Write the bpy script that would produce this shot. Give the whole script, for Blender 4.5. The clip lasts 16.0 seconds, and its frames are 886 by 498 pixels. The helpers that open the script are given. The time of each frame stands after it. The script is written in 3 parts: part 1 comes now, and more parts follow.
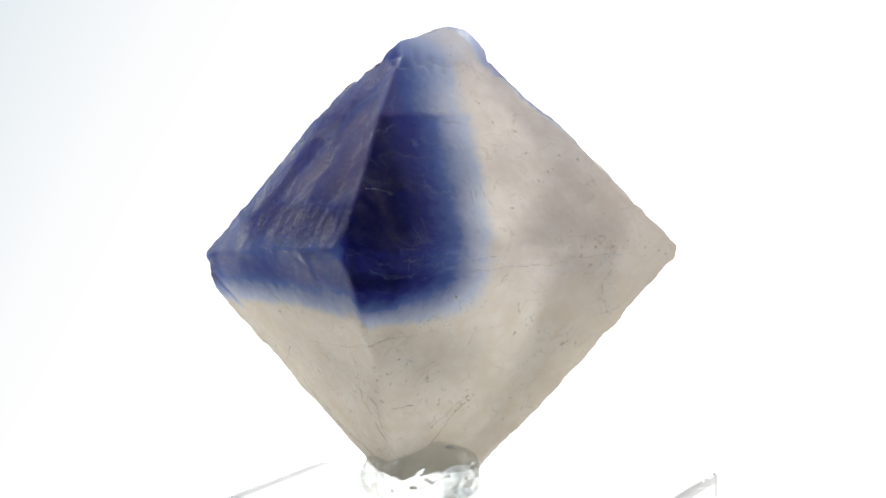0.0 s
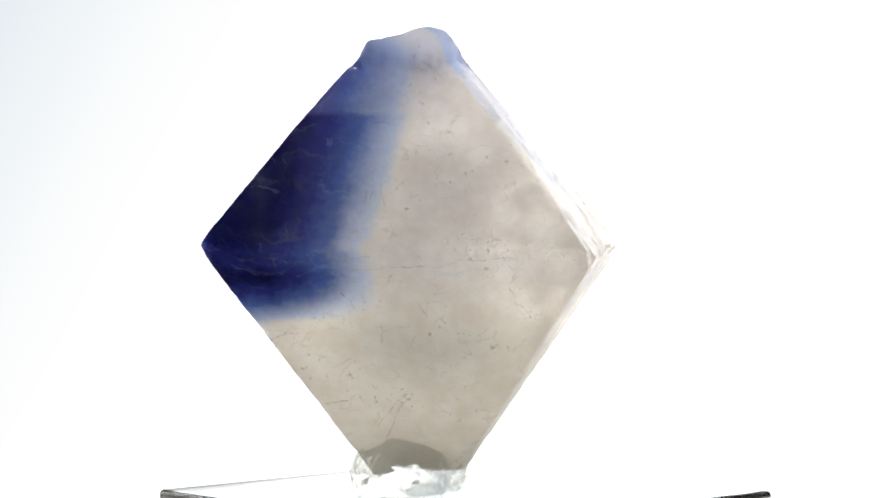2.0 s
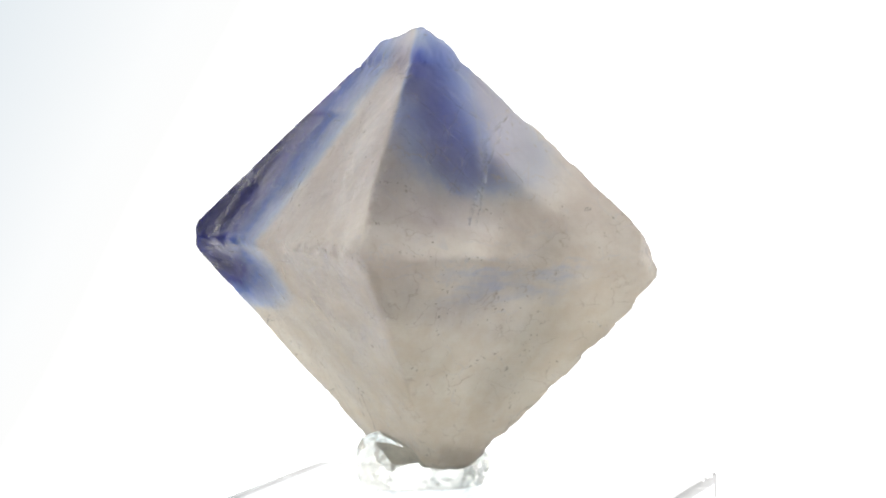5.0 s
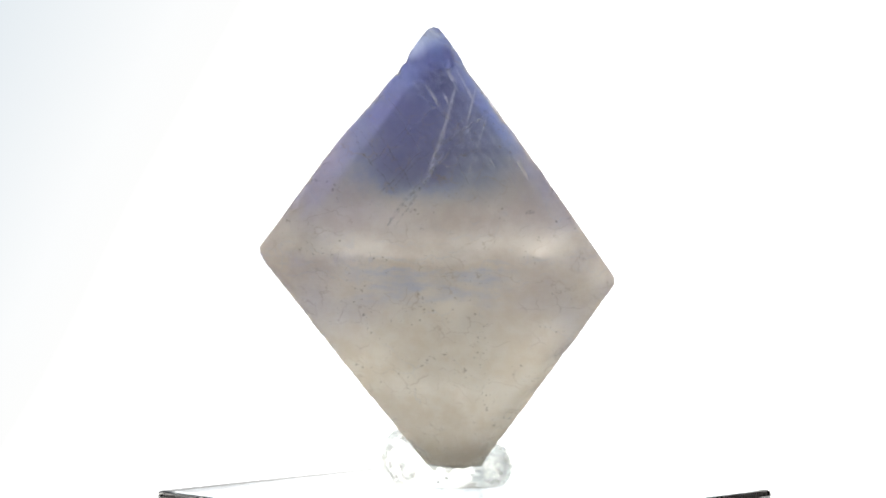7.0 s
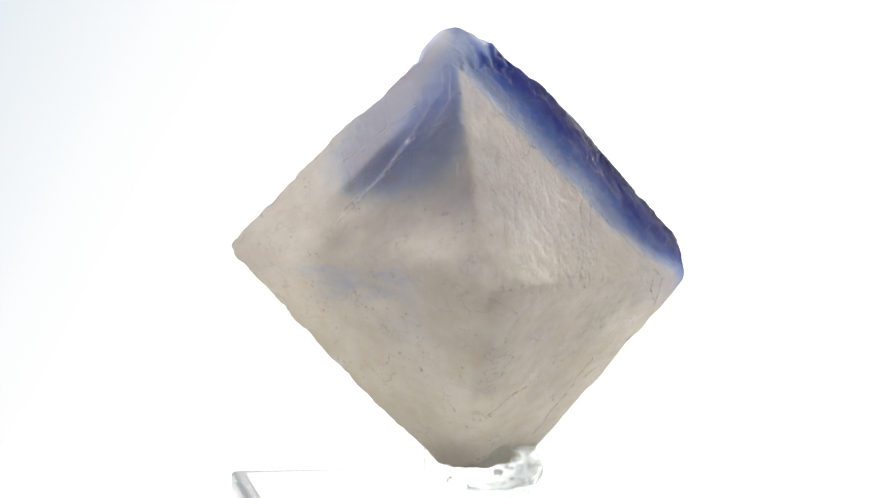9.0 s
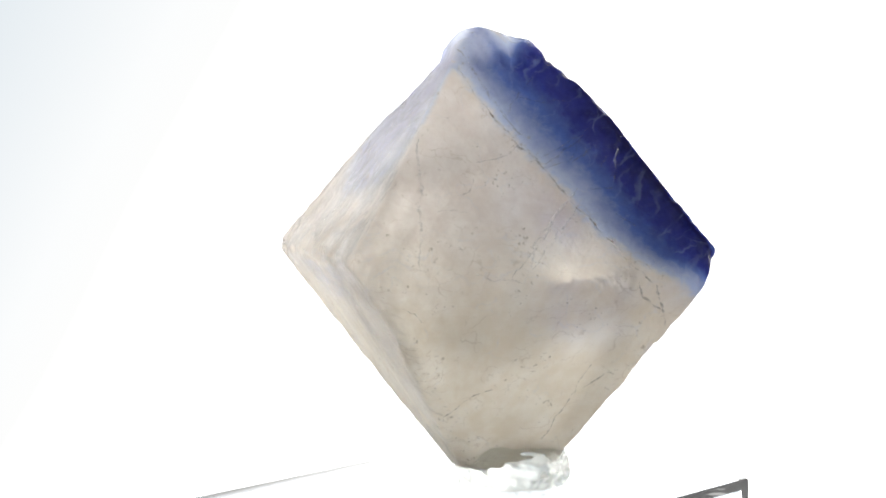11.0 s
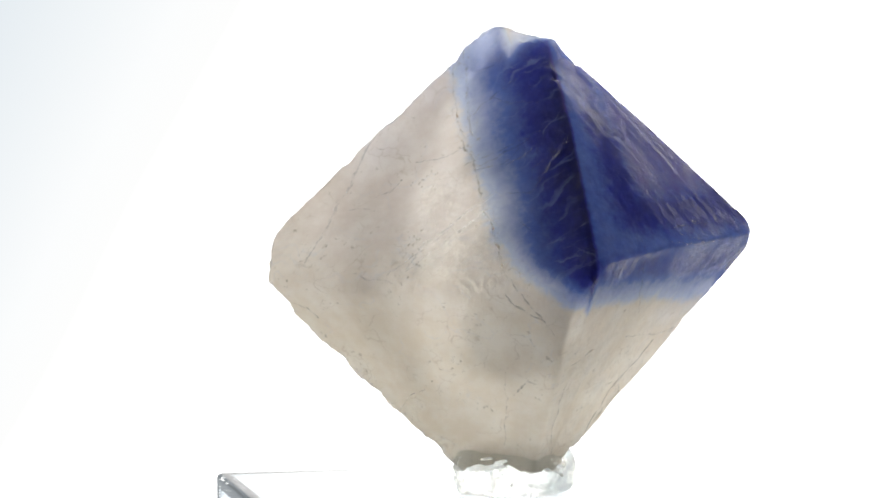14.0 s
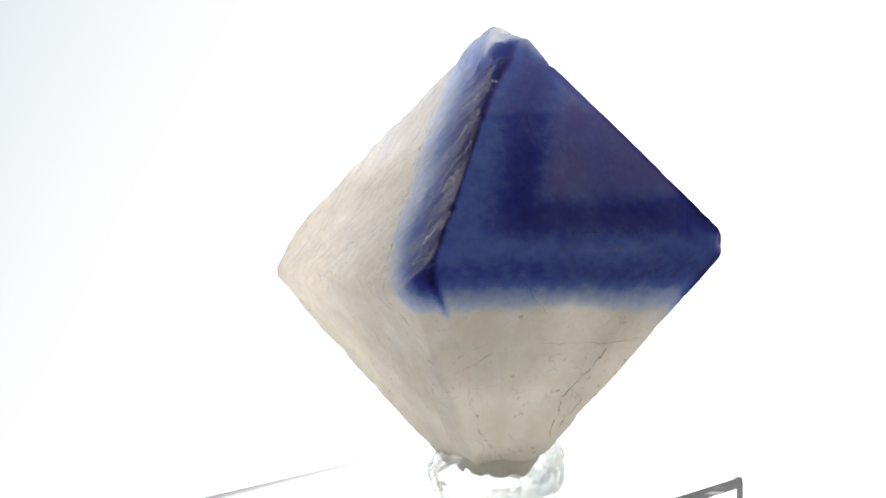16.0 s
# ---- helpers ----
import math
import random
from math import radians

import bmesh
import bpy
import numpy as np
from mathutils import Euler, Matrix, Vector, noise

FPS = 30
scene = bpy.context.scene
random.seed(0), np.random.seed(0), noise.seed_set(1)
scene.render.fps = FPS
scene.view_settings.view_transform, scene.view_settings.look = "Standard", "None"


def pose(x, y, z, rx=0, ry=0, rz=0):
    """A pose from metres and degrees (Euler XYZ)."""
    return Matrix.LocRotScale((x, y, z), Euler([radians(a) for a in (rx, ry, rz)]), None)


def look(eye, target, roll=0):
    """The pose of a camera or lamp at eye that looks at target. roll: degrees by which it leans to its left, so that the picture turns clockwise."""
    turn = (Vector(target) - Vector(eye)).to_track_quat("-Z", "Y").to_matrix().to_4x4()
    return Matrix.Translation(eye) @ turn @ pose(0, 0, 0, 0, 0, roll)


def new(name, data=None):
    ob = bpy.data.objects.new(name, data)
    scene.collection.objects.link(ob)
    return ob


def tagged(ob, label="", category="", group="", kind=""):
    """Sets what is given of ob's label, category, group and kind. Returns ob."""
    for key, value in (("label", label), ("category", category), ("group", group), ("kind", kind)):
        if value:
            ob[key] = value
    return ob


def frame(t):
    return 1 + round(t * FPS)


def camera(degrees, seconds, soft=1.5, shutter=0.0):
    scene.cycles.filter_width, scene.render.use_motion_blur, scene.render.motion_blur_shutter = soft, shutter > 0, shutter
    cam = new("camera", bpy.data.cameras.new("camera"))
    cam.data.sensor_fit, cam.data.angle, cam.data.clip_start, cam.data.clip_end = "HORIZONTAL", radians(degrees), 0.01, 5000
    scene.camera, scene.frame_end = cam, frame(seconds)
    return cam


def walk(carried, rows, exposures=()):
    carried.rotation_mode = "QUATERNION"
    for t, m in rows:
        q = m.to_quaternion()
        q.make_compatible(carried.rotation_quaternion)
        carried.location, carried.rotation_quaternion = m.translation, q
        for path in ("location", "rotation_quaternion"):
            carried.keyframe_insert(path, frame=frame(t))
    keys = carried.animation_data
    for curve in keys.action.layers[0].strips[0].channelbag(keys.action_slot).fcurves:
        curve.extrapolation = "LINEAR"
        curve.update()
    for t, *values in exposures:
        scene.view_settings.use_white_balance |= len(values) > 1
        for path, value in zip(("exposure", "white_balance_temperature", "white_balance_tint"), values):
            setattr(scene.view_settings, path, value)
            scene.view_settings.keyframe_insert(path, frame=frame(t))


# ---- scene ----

# One unit of the plan is UNIT metres; the plan's origin is on the turning axis, and TOP is the height of the block's upper face.
UNIT = 4.13e-5
BLOCK = 0.012
TOP = -168.0
HEART = np.array([-80.0, 25.0, 240.0])  # the stone's middle

# ---- camera: stands still, long lens, level with the stone's middle ----
REACH, PITCH, MIDDLE = 6442.5, 0.0525, 259.8
cam = camera(13.88, 16.0, soft=1.9)


def world(x, y, z):
    return Vector((x * UNIT, y * UNIT, (z - TOP) * UNIT + BLOCK))


_cp, _sp = math.cos(PITCH), math.sin(PITCH)
EYE = world(-31.4, -REACH * _cp * _cp, MIDDLE + REACH * _cp * _sp)
AIM = EYE + Vector((0, _cp, -_sp)) * REACH * UNIT
VIEW = look(EYE, AIM, -0.508)
walk(cam, [(0.0, VIEW), (16.0, VIEW)])

# the turning of the stand, seconds and degrees
TURNS = [(0, -75.06), (0.5, -66.73), (1, -57.34), (1.5, -47.59), (2, -39.82), (2.5, -30.04), (3, -21.78), (3.5, -12.98), (4, -2.77), (5, 14.72), (6.5, 41.11), (7, 48.61), (7.5, 57.17), (8, 66.0), (8.5, 75.61), (9, 83.12), (10, 100.39), (11.5, 126.53), (12, 135.18), (12.5, 142.18), (13, 152.58), (13.5, 159.62), (14, 168.65), (14.5, 178.45), (15, 188.22), (15.5, 195.89), (16, 204.98)]


# ---- node helpers ----
class Nodes:
    def __init__(self, name):
        self.mat = bpy.data.materials.new(name)
        self.mat.use_nodes = True
        self.t = self.mat.node_tree
        self.t.nodes.clear()

    def n(self, kind, inputs=(), **props):
        node = self.t.nodes.new(kind)
        for k, v in props.items():
            setattr(node, k, v)
        for key, v in dict(inputs).items():
            self.put(node.inputs[key], v)
        return node

    def put(self, socket, v):
        if isinstance(v, bpy.types.NodeSocket):
            self.t.links.new(v, socket)
        elif isinstance(v, bpy.types.Node):
            self.t.links.new(v.outputs[0], socket)
        else:
            socket.default_value = v

    def math(self, op, a, b=0.0, clamp=False):
        return self.n("ShaderNodeMath", {0: a, 1: b}, operation=op, use_clamp=clamp).outputs[0]

    def step(self, v, lo, hi, a=0.0, b=1.0):
        """a below lo, b above hi, smooth between."""
        return self.n("ShaderNodeMapRange", {0: v, 1: lo, 2: hi, 3: a, 4: b}, interpolation_type="SMOOTHSTEP").outputs[0]

    def noise(self, where, scale, detail=3.0, rough=0.55, warp=0.0):
        return self.n("ShaderNodeTexNoise", {"Vector": where, "Scale": scale, "Detail": detail, "Roughness": rough, "Distortion": warp}).outputs["Fac"]

    def mix(self, f, a, b):
        m = self.n("ShaderNodeMix", {0: f}, data_type="RGBA")
        self.put(m.inputs[6], a)
        self.put(m.inputs[7], b)
        return m.outputs[2]

    def ramp(self, f, stops):
        node = self.n("ShaderNodeValToRGB", {0: f})
        els = node.color_ramp.elements
        while len(els) < len(stops):
            els.new(0.5)
        for e, (p, c) in zip(els, stops):
            e.position, e.color = p, (*c, 1)
        return node.outputs[0]

    def plan(self):
        """Object space in units of the plan, with its three axes."""
        co = self.n("ShaderNodeTexCoord").outputs["Object"]
        v = self.n("ShaderNodeVectorMath", {0: co, 1: (1 / UNIT,) * 3}, operation="MULTIPLY").outputs[0]
        v = self.n("ShaderNodeVectorMath", {0: v, 1: (0, 0, TOP)}, operation="ADD").outputs[0]
        s = self.n("ShaderNodeSeparateXYZ", {0: v})
        return v, s.outputs[0], s.outputs[1], s.outputs[2]

    def out(self, shader):
        self.put(self.n("ShaderNodeOutputMaterial").inputs[0], shader)
        return self.mat

    def shade(self, f, a, b):
        m = self.n("ShaderNodeMixShader", {0: f})
        self.put(m.inputs[1], a)
        self.put(m.inputs[2], b)
        return m.outputs[0]


# ---- light ----
def studio_light():
    w = bpy.data.worlds.new("studio")
    scene.world = w
    w.use_nodes = True
    w.node_tree.nodes["Background"].inputs[0].default_value = (0.9, 0.95, 1.0, 1)
    w.node_tree.nodes["Background"].inputs[1].default_value = 0.05


studio_light()


# ---- materials ----
def light_panel_material():
    m = Nodes("light_panel")
    co = m.n("ShaderNodeTexCoord").outputs["Object"]
    s = m.n("ShaderNodeSeparateXYZ", {0: co})
    rise = m.noise(co, 6.0, 2.0)
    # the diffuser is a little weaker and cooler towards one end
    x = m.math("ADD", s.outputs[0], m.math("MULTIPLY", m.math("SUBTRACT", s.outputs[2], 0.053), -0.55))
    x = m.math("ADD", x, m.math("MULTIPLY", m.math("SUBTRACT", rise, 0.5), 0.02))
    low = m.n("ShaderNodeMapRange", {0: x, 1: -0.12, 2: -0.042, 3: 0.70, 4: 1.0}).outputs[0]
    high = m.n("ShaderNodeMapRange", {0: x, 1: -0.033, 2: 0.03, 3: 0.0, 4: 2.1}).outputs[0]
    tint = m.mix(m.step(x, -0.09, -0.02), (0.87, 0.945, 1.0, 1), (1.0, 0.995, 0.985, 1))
    # dimmed far out, so faces at low angles mirror less of it
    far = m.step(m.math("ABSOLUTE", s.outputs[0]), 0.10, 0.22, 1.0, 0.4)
    return m.out(m.n("ShaderNodeEmission", {0: tint, 1: m.math("MULTIPLY", m.math("ADD", low, high), far)}))


def fill_wall_material():
    """Glowing white for unseen walls, added as fill light to brighten the stone."""
    m = Nodes("fill_light_wall")
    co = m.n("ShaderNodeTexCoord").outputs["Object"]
    fill_level = m.step(m.noise(co, 7.0, 3.0), 0.3, 0.7, 0.85, 1.1)
    # fill glow strongest at the back, dim where front faces would mirror it
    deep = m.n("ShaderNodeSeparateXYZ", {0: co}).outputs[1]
    fill_level = m.math("MULTIPLY", fill_level, m.step(deep, 0.03, 0.25, 0.14, 1.45))
    glow = m.n("ShaderNodeEmission", {0: (1.0, 0.965, 0.905, 1), 1: m.math("MULTIPLY", fill_level, 4.5)}).outputs[0]
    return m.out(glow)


def paper_material(name, colour):
    m = Nodes(name)
    co = m.n("ShaderNodeTexCoord").outputs["Object"]
    grain = m.noise(co, 900.0, 4.0)
    cloud = m.noise(co, 12.0, 2.0)
    f = m.math("ADD", m.math("MULTIPLY", grain, 0.3), m.math("MULTIPLY", cloud, 0.7))
    c = m.mix(f, (*[v * 0.95 for v in colour], 1), (*colour, 1))
    b = m.n("ShaderNodeBump", {"Strength": 0.1, "Distance": 0.0002, "Height": grain})
    return m.out(m.n("ShaderNodeBsdfPrincipled", {"Base Color": c, "Roughness": 0.85, "Normal": b}))


def lines(m, v, along, across, fine, long, lo, hi):
    """Streaks that run along one direction of a face: 1 on a streak, 0 beside it."""
    a = m.n("ShaderNodeVectorMath", {0: v, 1: along}, operation="DOT_PRODUCT").outputs["Value"]
    b = m.n("ShaderNodeVectorMath", {0: v, 1: across}, operation="DOT_PRODUCT").outputs["Value"]
    q = m.n("ShaderNodeCombineXYZ", {0: m.math("MULTIPLY", a, long), 1: m.math("MULTIPLY", b, fine), 2: 0.0}).outputs[0]
    return m.step(m.noise(q, 1.0, 3.0, 0.6, 0.5), lo, hi)


def sides(m, x, y):
    """Which of the four sides of the stone a point is on: two smooth ones, one flaked, one dark."""
    back = m.step(y, 52.0, 76.0)
    right = m.step(x, -152.0, -132.0)
    dark = m.math("MULTIPLY", back, m.math("SUBTRACT", 1.0, right))
    east = m.step(x, -84.0, -64.0)
    rear = m.step(y, -20.0, 8.0)
    flaked = m.math("MULTIPLY", right, m.math("MULTIPLY", rear, m.math("MAXIMUM", back, east)))
    faint = m.math("MULTIPLY", east, m.math("SUBTRACT", 1.0, rear))
    smooth = m.math("SUBTRACT", 1.0, m.math("MAXIMUM", dark, m.math("MAXIMUM", flaked, faint)), clamp=True)
    return smooth, faint, flaked, dark


def flatter(m, v):
    return m.n("ShaderNodeVectorMath", {0: v, 1: (0.014, 0.014, 0.045)}, operation="MULTIPLY").outputs[0]


def faint_patch(m, v, x, y, z):
    """The blue of the zone that shows through the face opposite to it: strong high up, streaky below the girdle."""
    n = m.math("SUBTRACT", m.noise(v, 0.02, 4.0, 0.65), 0.5)
    along = m.math("ADD", m.math("MULTIPLY", m.math("ADD", x, y), 0.707), m.math("SUBTRACT", m.math("MULTIPLY", n, 60.0), 30.0))
    zz = m.math("ADD", z, m.math("MULTIPLY", n, 45.0))
    side = m.math("MULTIPLY", m.step(along, -270.0, -150.0, 0.25, 1.0), m.step(along, 10.0, 130.0, 1.0, 0.2))
    high = m.math("MULTIPLY", m.step(zz, 285.0, 450.0), m.step(z, 595.0, 640.0, 1.0, 0.45))
    core = m.math("MULTIPLY", m.math("MULTIPLY", m.step(zz, 340.0, 410.0), m.step(zz, 480.0, 560.0, 1.0, 0.5)), m.step(m.math("ABSOLUTE", m.math("ADD", along, 95.0)), 25.0, 100.0, 0.5, 0.0))
    low = m.math("MULTIPLY", m.math("MULTIPLY", m.step(zz, 130.0, 215.0), m.step(zz, 232.0, 250.0, 1.0, 0.0)), m.step(m.noise(flatter(m, v), 1.0, 4.0, 0.6), 0.3, 0.7, 0.3, 0.58))
    return m.math("MULTIPLY", side, m.math("MAXIMUM", m.math("ADD", high, core), low))


def stone_colour(m, v, x, y, z):
    """Cream stone with a blue growth zone that has an upright front and a level floor."""
    smooth, faint, flaked, dark = sides(m, x, y)
    w = m.math("ADD", m.math("MULTIPLY", m.math("SUBTRACT", m.noise(v, 0.012, 3.0), 0.5), 34.0), m.math("MULTIPLY", m.math("SUBTRACT", m.noise(v, 0.04, 5.0, 0.7, 0.8), 0.5), 34.0))
    fine = m.noise(v, 0.05, 5.0, 0.7)
    # the front: a plane across the smooth side, a slanting one on the flaked side
    g = m.math("ADD", m.math("ADD", y, 16.0), m.math("MULTIPLY", m.math("SUBTRACT", -148.0, x), 0.54))
    b_smooth = m.n("ShaderNodeMapRange", {0: m.math("ADD", g, w), 1: -58.0, 2: 172.0, 3: 0.0, 4: 1.0}).outputs[0]
    b_flaked = m.n("ShaderNodeMapRange", {0: m.math("ADD", m.math("SUBTRACT", w, x), m.math("MULTIPLY", m.math("SUBTRACT", z, 350.0), 0.06)), 1: -28.0, 2: 146.0, 3: 0.0, 4: 1.0}).outputs[0]
    # the floor: level, with a dip at one corner and a rise towards the flaked side
    rise = m.math("MULTIPLY", m.step(x, -110.0, 0.0), 55.0)
    dip = m.math("MULTIPLY", m.step(x, -390.0, -270.0, 1.0, 0.0), m.math("MULTIPLY", m.step(y, 20.0, 130.0), -14.0))
    zf = m.math("SUBTRACT", m.math("ADD", z, m.math("MULTIPLY", w, 0.55)), m.math("ADD", rise, dip))
    floor = m.n("ShaderNodeMapRange", {0: zf, 1: m.math("SUBTRACT", 163.0, m.math("MULTIPLY", smooth, 22.0)), 2: 232.0, 3: 0.0, 4: 1.0}).outputs[0]
    hue = m.math("ADD", m.math("MULTIPLY", b_smooth, smooth), m.math("ADD", m.math("MULTIPLY", b_flaked, flaked), dark))
    zone = m.math("MULTIPLY", hue, floor)
    cap = m.step(m.math("ADD", z, m.math("MULTIPLY", w, 0.2)), 496.0, 508.0)
    cap = m.math("MULTIPLY", cap, m.math("SUBTRACT", 1.0, m.math("MULTIPLY", flaked, 0.8)))
    tip = m.step(m.math("ADD", z, w), 570.0, 640.0)
    thin = m.math("SUBTRACT", 1.0, m.math("ADD", m.math("MULTIPLY", cap, m.math("SUBTRACT", 0.30, m.math("MULTIPLY", dark, 0.12))), m.math("MULTIPLY", tip, 0.35)))
    zone = m.math("MULTIPLY", zone, thin)
    # paler along the girdle of the smooth side
    belt = m.math("MULTIPLY", m.step(m.math("ABSOLUTE", m.math("SUBTRACT", z, 262.0)), 8.0, 40.0, 0.16, 0.0), smooth)
    f = m.math("MULTIPLY", zone, m.math("SUBTRACT", m.math("ADD", m.math("SUBTRACT", m.math("SUBTRACT", 0.90, m.math("MULTIPLY", flaked, 0.02)), m.math("MULTIPLY", dark, 0.46)), m.math("MULTIPLY", m.math("SUBTRACT", fine, 0.5), 0.34)), belt))
    # growth bands on the dark side: an upright one and a level one, violet in the corner between them
    wave = m.math("MULTIPLY", m.math("SUBTRACT", m.noise(v, 0.014, 3.0), 0.5), 36.0)
    k = m.math("ADD", m.math("ADD", m.math("MULTIPLY", x, -0.961), m.math("MULTIPLY", y, -0.276)), wave)
    bz = m.math("ADD", z, m.math("MULTIPLY", wave, 0.6))
    upright = m.math("MULTIPLY", m.math("MULTIPLY", m.step(k, 78.0, 150.0), m.step(k, 155.0, 215.0, 1.0, 0.0)), m.step(bz, 270.0, 330.0))
    level = m.math("MULTIPLY", m.step(m.math("ABSOLUTE", m.math("SUBTRACT", bz, 330.0)), 2.0, 58.0, 1.0, 0.0), m.step(k, 110.0, 160.0))
    low = m.math("MULTIPLY", m.step(m.math("ABSOLUTE", m.math("SUBTRACT", bz, 240.0)), 2.0, 44.0, 1.0, 0.0), 0.4)
    bands = m.math("MULTIPLY", m.math("MAXIMUM", m.math("MAXIMUM", upright, level), low), dark)
    f = m.math("ADD", f, m.math("MULTIPLY", m.math("MULTIPLY", bands, zone), 0.23))
    f = m.math("ADD", f, m.math("MULTIPLY", m.math("MULTIPLY", faint_patch(m, v, x, y, z), faint), 0.21))
    mottle = m.step(m.math("ADD", m.math("MULTIPLY", m.noise(v, 0.012, 5.0, 0.62), 0.7), m.math("MULTIPLY", fine, 0.3)), 0.36, 0.66)
    up = m.step(z, 120.0, 330.0)
    cream = m.mix(mottle, m.mix(up, (0.90, 0.825, 0.70, 1), (0.86, 0.785, 0.725, 1)), m.mix(up, (1.0, 0.96, 0.865, 1), (0.995, 0.945, 0.89, 1)))
    blue = m.ramp(f, [(0.0, (0.96, 0.94, 0.90)), (0.16, (0.60, 0.70, 0.90)), (0.40, (0.12, 0.21, 0.60)), (0.62, (0.045, 0.058, 0.34)), (0.86, (0.007, 0.008, 0.12))])
    violet = m.math("MULTIPLY", m.math("MULTIPLY", m.step(k, 172.0, 215.0), m.step(bz, 345.0, 385.0)), dark)
    violet = m.math("MAXIMUM", violet, m.math("MULTIPLY", cap, m.math("ADD", smooth, m.math("MULTIPLY", dark, 0.4))))
    violet = m.math("MULTIPLY", m.math("MULTIPLY", violet, m.step(m.noise(v, 0.012, 3.0), 0.25, 0.6, 0.6, 1.0)), m.step(zone, 0.35, 0.65))
    blue = m.mix(m.math("MULTIPLY", violet, 0.74), blue, (0.17, 0.13, 0.33, 1))
    violet_faint = m.math("MULTIPLY", m.math("MULTIPLY", faint, m.step(f, 0.05, 0.3)), 0.5)
    blue = m.mix(violet_faint, blue, (0.30, 0.28, 0.52, 1))
    return m.mix(m.step(f, 0.02, 0.16), cream, blue), zone, fine, (smooth, faint, flaked, dark)


def crystal_material():
    m = Nodes("fluorite_skin")
    v, x, y, z = m.plan()
    colour, zone, fine, (smooth, faint, flaked, dark) = stone_colour(m, v, x, y, z)
    # healed cracks: a net of bent lines, and level streaks along the girdle
    warp = m.n("ShaderNodeTexNoise", {"Vector": v, "Scale": 0.012, "Detail": 5.0})
    shift = m.n("ShaderNodeVectorMath", {0: warp.outputs["Color"], 1: (110, 110, 110)}, operation="MULTIPLY")
    bent = m.n("ShaderNodeVectorMath", {0: shift, 1: v}, operation="ADD").outputs[0]
    cells = m.n("ShaderNodeTexVoronoi", {"Vector": bent, "Scale": 0.009}, feature="DISTANCE_TO_EDGE").outputs["Distance"]
    gate = m.step(m.noise(v, 0.017, 2.0), 0.48, 0.62)
    net = m.math("MULTIPLY", m.step(cells, 0.0, 0.016, 0.7, 0.0), gate)
    flat = m.n("ShaderNodeVectorMath", {0: bent, 1: (0.010, 0.010, 0.13)}, operation="MULTIPLY").outputs[0]
    girdle = m.math("MULTIPLY", m.step(z, 180.0, 240.0), m.step(z, 262.0, 330.0, 1.0, 0.0))
    streak = m.math("MULTIPLY", m.step(m.noise(flat, 1.0, 4.0, 0.6), 0.54, 0.68), girdle)
    # straight crossing scratches high on the faint face, wispy bent ones on the flaked face
    rising = lines(m, v, (0.772, 0.077, 0.63), (0.226, 0.766, -0.49), 0.085, 0.009, 0.56, 0.68)
    falling = lines(m, v, (0.70, 0.286, -0.49), (0.70, 0.76, 0.63), 0.085, 0.009, 0.58, 0.70)
    cross = m.math("MULTIPLY", m.math("MAXIMUM", rising, falling), m.math("MULTIPLY", faint, m.step(m.noise(v, 0.011, 3.0), 0.30, 0.50)))
    cross = m.math("MULTIPLY", cross, m.step(z, 330.0, 390.0))
    wisps = m.math("MULTIPLY", lines(m, bent, (-0.78, 0.09, 0.62), (0.337, -0.773, 0.537), 0.04, 0.007, 0.57, 0.70), m.math("MULTIPLY", flaked, m.step(zone, 0.15, 0.5)))
    hair = m.math("MULTIPLY", lines(m, bent, (0.3, 0.1, 0.95), (0.6, 0.75, -0.2), 0.05, 0.012, 0.60, 0.72), m.math("MULTIPLY", m.step(zone, 0.4, 0.8), smooth))
    vein = m.math("MAXIMUM", m.math("MAXIMUM", net, m.math("MULTIPLY", streak, 0.8)), m.math("MAXIMUM", cross, m.math("MAXIMUM", m.math("MULTIPLY", wisps, 0.75), m.math("MULTIPLY", hair, 0.4))))
    vein = m.math("MULTIPLY", vein, m.math("SUBTRACT", 1.0, m.math("MULTIPLY", dark, 0.75)))
    pale = m.mix(m.math("MULTIPLY", vein, m.step(zone, 0.4, 0.95, 0.55, 0.30)), colour, m.mix(m.step(zone, 0.2, 0.5), (0.80, 0.82, 0.86, 1), (0.36, 0.46, 0.74, 1)))
    # a finer crackle: tan in the cream, pale in the blue
    crackle = m.n("ShaderNodeTexVoronoi", {"Vector": m.n("ShaderNodeMapping", {"Vector": bent, "Rotation": (0.4, 0.9, 0.3), "Scale": (1.0, 0.45, 1.0)}), "Scale": 0.026}, feature="DISTANCE_TO_EDGE").outputs["Distance"]
    crackle = m.math("MULTIPLY", m.step(crackle, 0.0, 0.03, 1.0, 0.0), m.step(m.noise(v, 0.02, 3.0), 0.47, 0.62))
    pale = m.mix(m.math("MULTIPLY", crackle, m.step(zone, 0.1, 0.4, 0.5, 0.04)), pale, m.mix(m.step(zone, 0.1, 0.4), (0.52, 0.43, 0.32, 1), (0.42, 0.50, 0.78, 1)))
    # specks of rust and dirt in pits, mostly along cracks
    near_crack = m.step(cells, 0.0, 0.16, 1.0, 0.12)
    specks = m.math("MULTIPLY", m.step(m.noise(v, 0.10, 4.0, 0.65), 0.60, 0.66), m.math("MULTIPLY", near_crack, m.step(m.noise(v, 0.012, 2.0), 0.42, 0.54)))
    pale = m.mix(m.math("MULTIPLY", m.math("MULTIPLY", specks, m.step(zone, 0.05, 0.4, 1.0, 0.0)), 0.7), pale, (0.24, 0.18, 0.10, 1))
